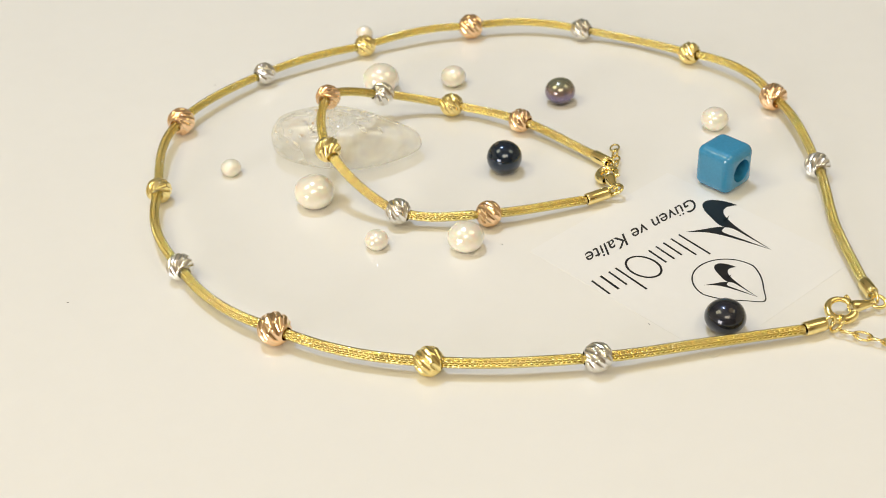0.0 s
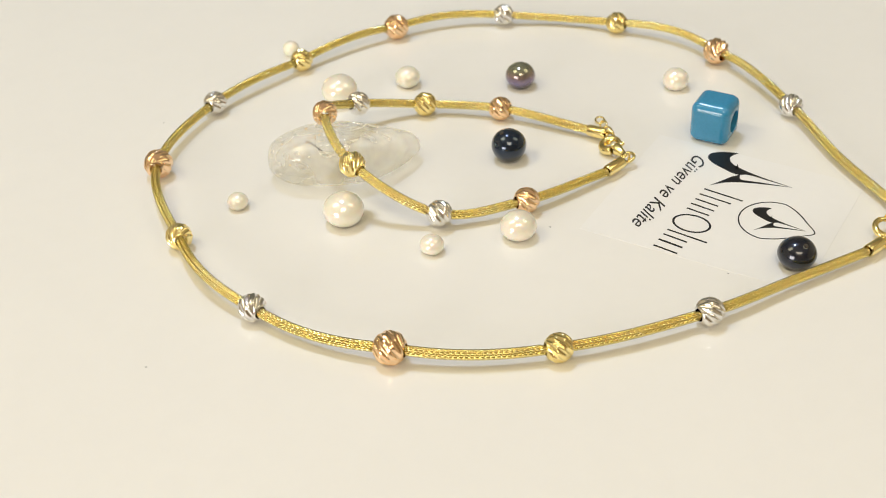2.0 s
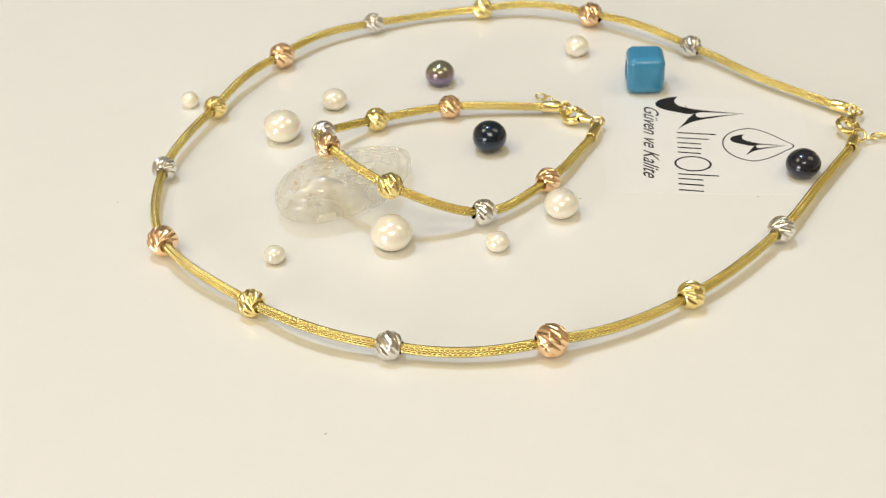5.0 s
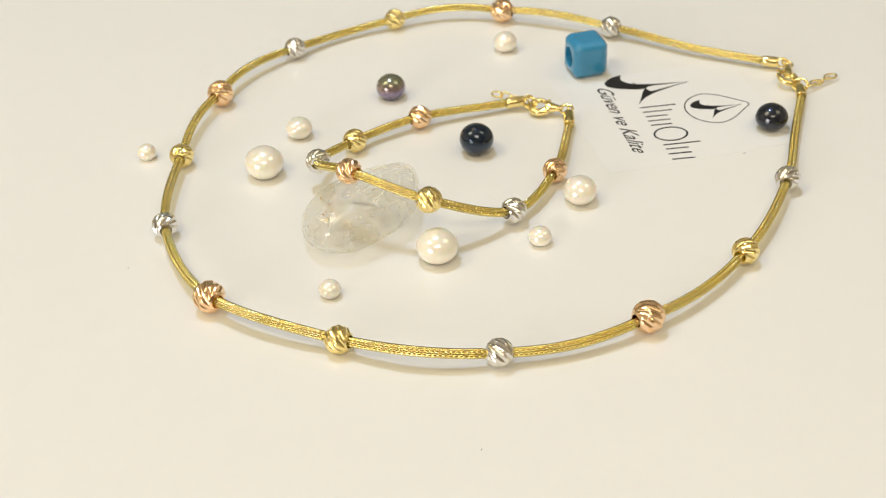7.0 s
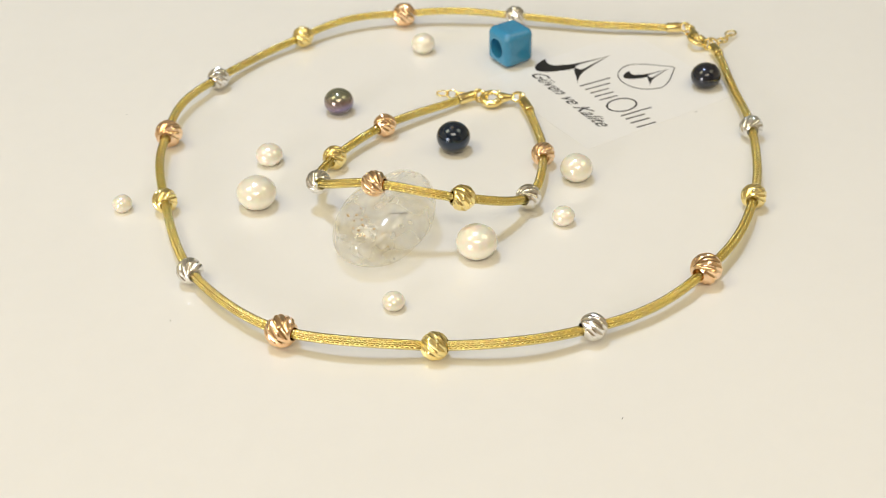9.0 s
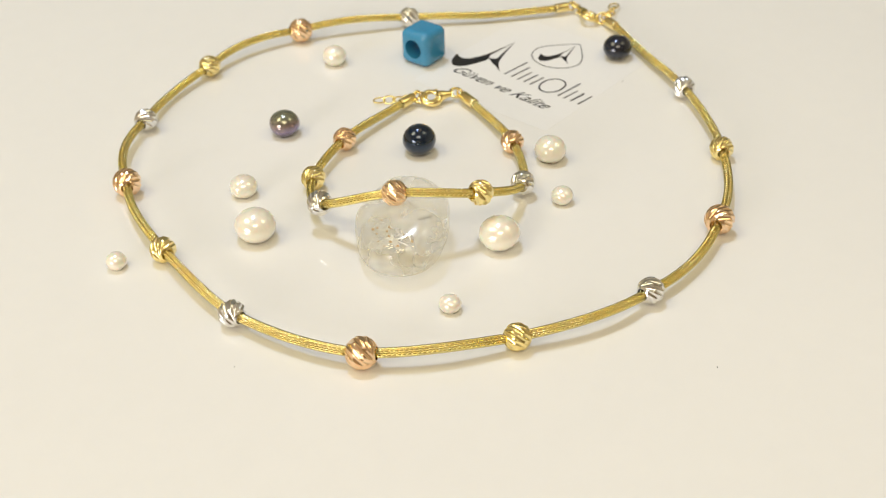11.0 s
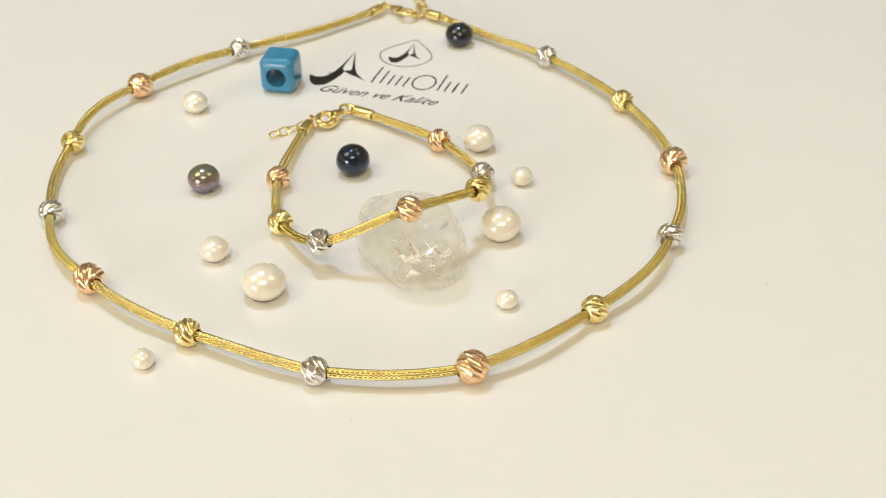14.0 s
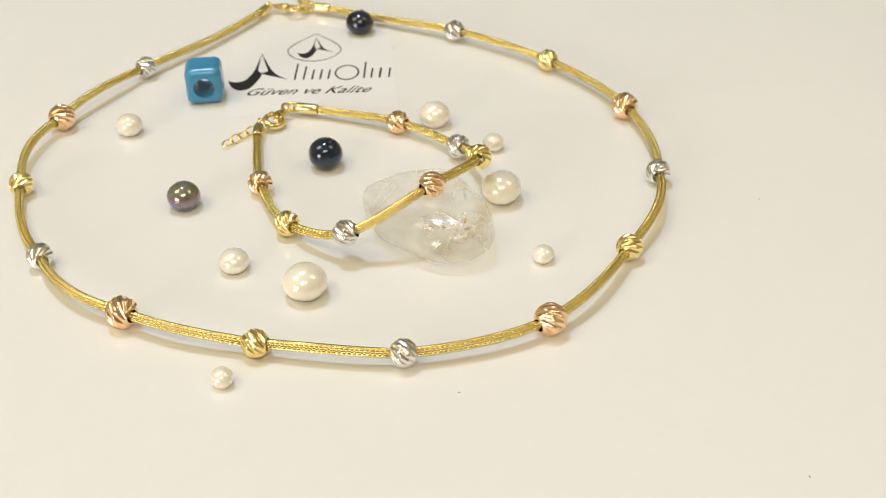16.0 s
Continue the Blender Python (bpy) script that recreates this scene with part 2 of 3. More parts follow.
slab("wall_south", -2.2, 2.2, -2.2, -2.1, -0.80, 1.60, M_DARK, label="unseen brown wall that tones the metal reflections", category="wall")
slab("wall_east", 2.1, 2.2, -2.1, 2.1, -0.80, 1.60, M_WALL, label="unseen beige wall that warms the bounced light", category="wall")
slab("wall_west", -2.2, -2.1, -2.1, 2.1, -0.80, 1.60, M_WALL, label="unseen beige wall that warms the bounced light", category="wall")


def table():
    t = thing("table", 0, 0, -0.80)
    for x, y in ((-0.7, -0.45), (0.7, -0.45), (-0.7, 0.45), (0.7, 0.45)):
        v, f = lathe([(0, 0), (0.022, 0), (0.030, 0.02), (0.034, 0.70), (0, 0.70)], 16)
        ob = mesh_object("leg", v, f, M_TABLE, t)
        ob.location = (x, y, 0)
    bm = bmesh.new()
    bmesh.ops.create_cube(bm, size=1)
    for v in bm.verts:
        v.co = (v.co.x * 1.6, v.co.y * 1.1, 0.72 + v.co.z * 0.04)
    bmesh.ops.bevel(bm, geom=bm.edges[:], offset=0.004, segments=2, affect="EDGES")
    from_bm("tabletop", bm, M_TABLE, t)
    return tagged(t, "pale wooden table under the white turning plate", "table")


table()

TURNING = []


def turntable():
    t = thing("display_turntable", 0, 0, -0.06)
    v, f = lathe([(0, 0), (0.11, 0), (0.115, 0.003), (0.115, 0.030), (0.11, 0.034), (0.03, 0.040), (0.03, 0.048), (0, 0.048)], 64)
    mesh_object("base", v, f, M_TABLE, t, False)
    v, f = lathe([(0, 0.044), (0.300, 0.044), (0.3035, 0.0455), (0.305, 0.049), (0.305, 0.055), (0.3035, 0.0585), (0.300, 0.060), (0, 0.060)], 128)
    mesh_object("plate", v, f, M_PLATE, t, False, "glossy white lacquered round plate")
    TURNING.append(t)
    return tagged(t, "glossy white round display plate that turns slowly", "turntable")


turntable()


# ---------------------------------------------------------------- beads and knitted chain
def bead_mesh(name, radius, bore, mat, rows=((-0.64, 11), (-0.02, 14), (0.60, 11)), tilt=0.75, seed=1):
    """A diamond-cut ball, bored along z, with slanted leaf-shaped cuts."""
    rnd = random.Random(seed)
    cuts = []
    for j, (lat, count) in enumerate(rows):
        for k in range(count):
            lon = 2 * math.pi * (k + 0.5 * (j % 2) + rnd.uniform(-0.06, 0.06)) / count
            n = Vector((math.cos(lat) * math.cos(lon), math.cos(lat) * math.sin(lon), math.sin(lat)))
            east = Vector((-math.sin(lon), math.cos(lon), 0))
            north = n.cross(east)
            a = (north * math.cos(tilt) + east * math.sin(tilt)).normalized()
            cuts.append((n, a, n.cross(a), rnd.uniform(0.075, 0.105)))
    lat_end = math.acos(bore / radius)
    nu, nv = 84, 40
    verts, faces = [], []
    for j in range(nv + 1):
        lat = -lat_end + 2 * lat_end * j / nv
        for i in range(nu):
            lon = 2 * math.pi * i / nu
            d = Vector((math.cos(lat) * math.cos(lon), math.cos(lat) * math.sin(lon), math.sin(lat)))
            depth = 0.0
            for n, a, b, h in cuts:
                if d.dot(n) > 0.6:
                    depth = max(depth, h - 0.42 * d.dot(a) ** 2 - 2.8 * d.dot(b) ** 2)
            edge = min(1.0, (lat_end - abs(lat)) / 0.15)
            verts.append(d * (radius * (1 - depth * edge)))
    for j in range(nv):
        for i in range(nu):
            q = (i + 1) % nu
            faces.append((j * nu + i, j * nu + q, (j + 1) * nu + q, (j + 1) * nu + i))
    base = len(verts)
    top = radius * math.sin(lat_end)
    for r, h in ((bore * 0.93, -top * 0.98), (bore * 0.90, 0.0), (bore * 0.93, top * 0.98)):
        for i in range(nu):
            lon = 2 * math.pi * i / nu
            verts.append(Vector((r * math.cos(lon), r * math.sin(lon), h)))
    for i in range(nu):
        q = (i + 1) % nu
        faces.append((i, base + i, base + q, q))
        faces.append((nv * nu + i, nv * nu + q, base + 2 * nu + q, base + 2 * nu + i))
        for j in range(2):
            faces.append((base + j * nu + i, base + (j + 1) * nu + i, base + (j + 1) * nu + q, base + j * nu + q))
    me = bpy.data.meshes.new(name)
    me.from_pydata([tuple(v) for v in verts], [], faces)
    me.materials.append(mat)
    me.update()
    return me


BEADS = {
    "S": bead_mesh("white_gold_bead", 2.72 * MM, 1.3 * MM, M_SILVER, seed=2),
    "G": bead_mesh("yellow_gold_bead", 2.72 * MM, 1.3 * MM, M_GOLD, seed=3),
    "R": bead_mesh("rose_gold_bead", 2.70 * MM, 1.3 * MM, M_ROSE, seed=4),
    "L": bead_mesh("large_rose_gold_bead", 3.15 * MM, 1.35 * MM, M_ROSE, rows=((-0.66, 11), (-0.02, 15), (0.62, 11)), seed=5),
}
BEAD_LABEL = {"S": "diamond-cut white gold bead", "G": "diamond-cut yellow gold bead", "R": "diamond-cut rose gold bead",
              "L": "large diamond-cut rose gold bead"}

CHAIN_R = 0.76 * MM


def knitted(name, fine, arc, s0, s1, parent):
    """A length of knitted gold chain: a core coloured for the shaded gaps, and columns of V-shaped wire stitches laid
    round it.
    """
    columns, pitch = 6, 0.92 * MM
    n = max(2, int(round((s1 - s0) / pitch)))
    path = [at_arc(fine, arc, s0 + (s1 - s0) * i / (2 * n))[0] for i in range(2 * n + 1)]
    core_v, core_f = tube(path, CHAIN_R * 0.80, 12)
    core = mesh_object(name, core_v, core_f, M_CORE, parent)
    verts, faces = [], []

    def spot(s, phi, r):
        p, d = at_arc(fine, arc, min(max(s, s0), s1))
        side = d.cross(Vector((0, 0, 1))).normalized()
        up = side.cross(d)
        out = side * math.cos(phi) + up * math.sin(phi)
        return p + out * r, out, d

    dphi = 2 * math.pi / columns
    for c in range(columns):
        for i in range(n):
            for sign in (-1, 1):
                phi = c * dphi
                s = s0 + (i + 0.5 * (c % 2)) * (s1 - s0) / n
                a, _, _ = spot(s, phi + sign * 0.47 * dphi, CHAIN_R * 0.88)
                b, _, _ = spot(s + pitch * 1.6, phi + sign * 0.05 * dphi, CHAIN_R * 0.90)
                k = len(verts)
                verts.append(a)
                for g, r in ((0.25, 1.0), (0.75, 1.0)):
                    m, om, _ = spot(s + pitch * 1.6 * g, phi + sign * (0.47 - 0.42 * g) * dphi, CHAIN_R * 1.0)
                    w = (b - a).cross(om).normalized() * (0.145 * MM)
                    h = om * (0.22 * MM)
                    verts += [m + w, m + h, m - w, m - h]
                verts.append(b)
                for q in range(4):
                    e = (q + 1) % 4
                    faces += [(k, k + 1 + q, k + 1 + e), (k + 1 + q, k + 5 + q, k + 5 + e, k + 1 + e), (k + 9, k + 5 + e, k + 5 + q)]
    mesh_object("stitches", verts, faces, M_STITCH, core, True)
    return core


def end_cap(a, b, parent):
    """A plain gold sleeve from a towards b, closed by a small loop."""
    d = (b - a).normalized()
    path = [a + d * (x * MM) for x in (0, 0.05, 0.3)] + [b - d * (x * MM) for x in (0.5, 0.15, 0)]
    prof = (1.06, 1.22, 1.27, 1.27, 1.20, 0.85)
    v, f = tube(path, lambda u: prof[min(5, int(round(u * 5)))] * MM, 24)
    cap = mesh_object("end_cap", v, f, M_GOLD, parent, True, "polished gold sleeve")
    v, f = tube(ring_path(b + d * (0.9 * MM), d, Vector((0, 0, 1)), 1.2 * MM, 1.2 * MM, 20), 0.28 * MM, 8, True)
    mesh_object("loop", v, f, M_GOLD, cap)
    return cap


def link(centre, along, tilt, rx, ry, parent, wire=0.27, name="link"):
    side = along.cross(Vector((0, 0, 1))).normalized()
    up = Vector((0, 0, 1))
    ay = side * math.cos(tilt) + up * math.sin(tilt)
    v, f = tube(ring_path(centre, along, ay, rx * MM, ry * MM, 22), wire * MM, 8, True)
    return mesh_object(name, v, f, M_GOLD, parent)


def lobster_clasp(eye, nose, parent, size=1.0):
    """A trigger clasp that lies almost flat: an eye, a swelling body and a round hook closed by its trigger."""
    d = (nose - eye).normalized()
    length = (nose - eye).length
    side = (d.cross(Vector((0, 0, 1))) + Vector((0, 0, 0.35))).normalized()
    ring = length * 0.27
    c = eye + d * (length - ring)
    hook = []
    for k in range(30):
        t = -2.55 + 4.3 * k / 29
        hook.append(c + d * (ring * math.cos(t)) + side * (ring * 0.92 * math.sin(t)))
    v, f = tube(hook, lambda u: (0.92 - 0.38 * u) * MM * size, 12)
    body = mesh_object("clasp", v, f, M_GOLD, parent, True, "gold lobster clasp")
    arm = [c + d * (ring * math.cos(t)) + side * (ring * 0.92 * math.sin(t)) for t in [1.6 + 1.75 * k / 11 for k in range(12)]]
    v, f = tube(arm, lambda u: (0.48 + 0.12 * u) * MM * size, 10)
    mesh_object("trigger", v, f, M_GOLD, body)
    v, f = tube([c + d * (ring * math.cos(3.5)) * 1.02 + side * (ring * 0.3), c - d * (ring * 0.9) + side * (ring * 1.05)], lambda u: (0.5 - 0.1 * u) * MM * size, 8)
    mesh_object("lever", v, f, M_GOLD, body)
    neck = [eye + d * ((length - 1.75 * ring) * x) for x in (0.0, 0.15, 0.4, 0.65, 0.85, 1.0)]
    prof = (0.55, 0.62, 0.85, 1.12, 1.22, 1.05)
    v, f = tube(neck, lambda u: prof[int(round(u * 5))] * MM * size, 14)
    mesh_object("neck", v, f, M_GOLD, body)
    v, f = tube(ring_path(eye - d * (0.9 * MM), d, side, 1.35 * MM * size, 1.25 * MM * size, 20), 0.36 * MM, 8, True)
    mesh_object("eye", v, f, M_GOLD, body)
    return body


def beaded_chain(name, points, kinds, label, category, bows={}):
    """points: the two cap mouths first and last, with a bead wherever kinds names one."""
    ob = thing(name, 0, 0, 0)
    pts = [Vector(p) * MM for p in points]
    fine, arc, marks = spline(pts)
    for i, p in enumerate(fine[:-1]):        # stretches that bow outwards or lift between their beads
        seg, u = divmod(i, 120)
        if seg in bows:
            chord = pts[seg + 1] - pts[seg]
            out = Vector((chord.y, -chord.x, 0)).normalized()
            if out.dot(p) < 0:
                out = -out
            p += (out * bows[seg][0] + Vector((0, 0, bows[seg][1]))) * (MM * math.sin(math.pi * u / 120))
    arc = [0.0]
    for i in range(len(fine) - 1):
        arc.append(arc[-1] + (fine[i + 1] - fine[i]).length)
    marks = [arc[min(120 * i, len(arc) - 1)] for i in range(len(pts))]
    edges = [0.0]
    for p, k, s in zip(pts, kinds, marks):
        if k:
            bore = 1.35 if k == "L" else 1.3
            r = 3.15 if k == "L" else 2.72
            half = math.sqrt(r * r - bore * bore) * MM * 0.9
            edges += [s - half, s + half]
    edges.append(arc[-1])
    for i in range(0, len(edges), 2):
        knitted("chain", fine, arc, edges[i], edges[i + 1], ob)
    for i, (p, k, s) in enumerate(zip(pts, kinds, marks)):
        if k:
            _, d = at_arc(fine, arc, s)
            b = new("bead", BEADS[k])
            b.parent = ob
            spin = pose(0, 0, 0, 0, 0, 37 * i)
            b.matrix_local = Matrix.Translation(p) @ d.to_track_quat("Z", "Y").to_matrix().to_4x4() @ spin
            tagged(b, BEAD_LABEL[k])
    TURNING.append(ob)
    return tagged(ob, label, category)


# ---------------------------------------------------------------- necklace
necklace = beaded_chain(
    "necklace",
    [(63.9, -61.8, 2.0), (46.4, -64.3, 2.2), (26.8, -67.3, 2.8), (-2.1, -65.9, 2.8), (-29.4, -55.0, 3.2), (-49.0, -33.7, 2.8), (-57.1, -5.4, 2.8), (-56.0, 23.3, 3.2), (-38.8, 45.6, 2.8), (-14.7, 58.0, 2.8), (12.1, 65.1, 3.2), (39.7, 60.8, 2.8), (63.9, 44.7, 2.8), (78.2, 20.2, 3.2), (80.3, -9.2, 2.8),
     (78.1, -30.8, 2.2), (78.1, -49.1, 2.0)],
    ["", "", "S", "G", "L", "S", "G", "L", "S", "G", "L", "S", "G", "L", "S", "", ""],
    "knitted yellow gold necklace with white, yellow and rose gold beads", "necklace",
    {3: (0.3, -0.25), 4: (0.5, -0.4), 5: (1.2, 1.0), 6: (0.25, 0.75), 8: (-0.25, 0.5), 9: (0.5, 0.5), 10: (1.4, 0.25), 11: (0.4, -0.7), 12: (1.5, 0.5), 13: (-0.25, 0.75)})
end_cap(Vector((63.9, -61.8, 2.0)) * MM, Vector((68.0, -60.4, 2.0)) * MM, necklace)
end_cap(Vector((78.1, -49.1, 2.0)) * MM, Vector((78.6, -52.8, 2.0)) * MM, necklace)
lobster_clasp(Vector((78.1, -55.2, 1.9)) * MM, Vector((69.4, -57.2, 1.9)) * MM, necklace, 1.0)
link(Vector((70.1, -60.2, 1.6)) * MM, Vector((0.3, 0.95, 0)).normalized(), 0.9, 1.9, 1.5, necklace, 0.32, "jump_ring")
for i in range(4):
    u = i / 3
    link(Vector((71.8 + 6.4 * u, -62.0 - 3.6 * u, 0.8 + 0.1 * (i % 2))) * MM, Vector((0.86, -0.5, 0)), 0.12 if i % 2 else 0.75, 1.65, 1.3, necklace, 0.24)

# ---------------------------------------------------------------- bracelet, propped on the quartz
bracelet = beaded_chain(
    "bracelet",
    [(31.3, -16.5, 2.0), (11.1, -20.9, 2.8), (-7.0, -18.9, 3.2), (-20.8, -6.5, 11.2), (-21.2, 11.1, 13.9), (-10.1, 25.3, 6.4), (5.6, 25.1, 2.8), (20.6, 16.2, 2.8), (35.2, 0.7, 2.0)],
    ["", "R", "S", "G", "R", "S", "G", "R", ""],
    "knitted yellow gold bracelet with coloured gold beads, propped on quartz", "bracelet")
end_cap(Vector((31.3, -16.5, 2.0)) * MM, Vector((36.0, -14.5, 2.2)) * MM, bracelet)
end_cap(Vector((35.2, 0.7, 2.0)) * MM, Vector((37.6, -2.8, 2.2)) * MM, bracelet)
lobster_clasp(Vector((37.6, -12.4, 2.1)) * MM, Vector((36.6, -5.0, 1.9)) * MM, bracelet, 1.1)
link(Vector((37.6, -4.4, 1.9)) * MM, Vector((0.2, 0.98, 0)).normalized(), 0.8, 1.6, 1.3, bracelet, 0.3, "jump_ring")
for i in range(4):
    u = i / 3
    link(Vector((39.4 + 0.8 * u, -1.8 + 7.0 * u, 0.9)) * MM, Vector((0.1, 0.99, 0)).normalized(), 0.2 if i % 2 else 1.0, 1.4, 0.95, bracelet, 0.22)


# ---------------------------------------------------------------- pearls
def pearl(x, y, a, b, mat, label, seed, hole=None):
    """A slightly uneven button pearl, with a dark plug for its drill hole where it shows."""
    a, b = a * 0.965, b * 0.94
    t = thing("pearl", x * MM, y * MM, 0, (seed * 47) % 360)
    bm = bmesh.new()
    bmesh.ops.create_uvsphere(bm, u_segments=48, v_segments=28, radius=1)
    for v in bm.verts:
        d = v.co.normalized()
        k = 1 + 0.022 * noise.noise(d * 1.3 + Vector((seed * 3.1, 0, 0))) + 0.008 * noise.noise(d * 4 + Vector((0, seed, 0)))
        flat = 1.0 if d.z > -0.9 else 0.985
        v.co = Vector((d.x * a * k, d.y * a * k * 0.985, (b - 0.3) + d.z * b * k * flat)) * MM
    body = from_bm("body", bm, mat, t, True)
    if hole:
        lat, lon = hole
        d = Vector((math.cos(lat) * math.cos(lon), math.cos(lat) * math.sin(lon), math.sin(lat)))
        c = Vector((d.x * a, d.y * a, (b - 0.3) + d.z * b)) * MM
        # solid near-black plug: the hole's inner shade is put in as colour
        bm = bmesh.new()
        bmesh.ops.create_cone(bm, cap_ends=True, segments=18, radius1=0.48 * MM, radius2=0.40 * MM, depth=0.35 * MM)
        h = from_bm("drill_hole_plug", bm, M_HOLE_SHADE, body, False, "dark plug giving the shade inside the drill hole")
        h.matrix_local = Matrix.Translation(c) @ d.to_track_quat("Z", "Y").to_matrix().to_4x4()
    TURNING.append(t)
    return tagged(t, label, "pearl", "loose pearls")


pearl(-43.1, 4.4, 2.3, 1.95, M_PEARL, "small cream button pearl lying on the white plate", 1)
pearl(-24.3, -9.7, 4.4, 3.7, M_PEARL, "large cream round pearl beside the quartz", 2)
pearl(-11.4, -26.5, 2.5, 2.15, M_PEARL, "small cream pearl beside the bracelet", 3)
pearl(6.1, -28.5, 3.75, 3.2, M_PEARL, "large white pearl beside the bracelet", 4)
pearl(-10.6, 39.0, 4.5, 3.75, M_PEARL, "large cream pearl behind the propped bracelet", 5)
pearl(6.6, 40.3, 3.2, 2.6, M_PEARL, "medium cream button pearl on the white plate", 6)
pearl(-15.0, 67.5, 2.2, 2.05, M_PEARL, "small cream pearl outside the necklace", 7)
pearl(63.5, 13.1, 3.15, 2.75, M_PEARL, "medium cream pearl beside the blue cube", 8)
pearl(30.9, 29.0, 3.7, 3.3, M_PEACOCK, "purple-green peacock pearl on the white plate", 9)
pearl(15.8, -0.3, 3.98, 3.85, M_NAVY, "navy blue round pearl inside the bracelet", 10, (1.15, 1.2))
pearl(50.7, -58.0, 3.85, 3.3, M_BLACK, "blue-black button pearl beside the printed card", 11, (1.05, 2.2))


# ---------------------------------------------------------------- blue cube bead
def cube_bead():
    t = thing("cube_bead", 60.6 * MM, -9.6 * MM, 0, 41)
    s, h, r, hole = 4.4, 9.3, 1.9, 2.5
    bm = bmesh.new()
    bmesh.ops.create_cube(bm, size=1)
    for v in bm.verts:
        v.co = Vector((v.co.x * 2 * s, v.co.y * 2 * s, h / 2 + v.co.z * h)) * MM
    bmesh.ops.bevel(bm, geom=bm.edges[:], offset=r * MM, segments=6, profile=0.5, affect="EDGES")
    body = from_bm("body", bm, M_BLUE, t, True)
    bore = bmesh.new()
    bmesh.ops.create_cone(bore, cap_ends=True, segments=40, radius1=hole * MM, radius2=hole * MM, depth=20 * MM)
    bmesh.ops.transform(bore, matrix=pose(0, 0, h / 2 * MM, 90), verts=bore.verts[:])
    cutter_mesh = bpy.data.meshes.new("bore")
    bore.to_mesh(cutter_mesh)
    bore.free()
    cutter = bpy.data.objects.new("bore", cutter_mesh)
    scene.collection.objects.link(cutter)
    cutter.matrix_world = t.matrix_world.copy()
    mod = body.modifiers.new("bore", "BOOLEAN")
    mod.operation, mod.object, mod.solver = "DIFFERENCE", cutter, "EXACT"
    bpy.context.view_layer.update()
    done = bpy.data.meshes.new_from_object(body.evaluated_get(bpy.context.evaluated_depsgraph_get()))
    body.modifiers.clear()
    done.set_sharp_from_angle(angle=radians(35))
    body.data = done
    level = body.modifiers.new("level", "WEIGHTED_NORMAL")
    level.keep_sharp = True
    bpy.data.objects.remove(cutter)
    TURNING.append(t)
    return tagged(t, "bright blue glazed cube bead with a round hole", "bead")


cube_bead()


# ---------------------------------------------------------------- quartz pebble
# sides of the pebble in plan: the way each faces, in degrees, and its distance from the middle in millimetres
STONE_SIDES = ((160, 16.2), (200, 16.6), (247, 10.5), (285, 10.8), (303, 13.0), (325, 15.8), (355, 17.6), (50, 9.6), (85, 8.4), (112, 12.3))


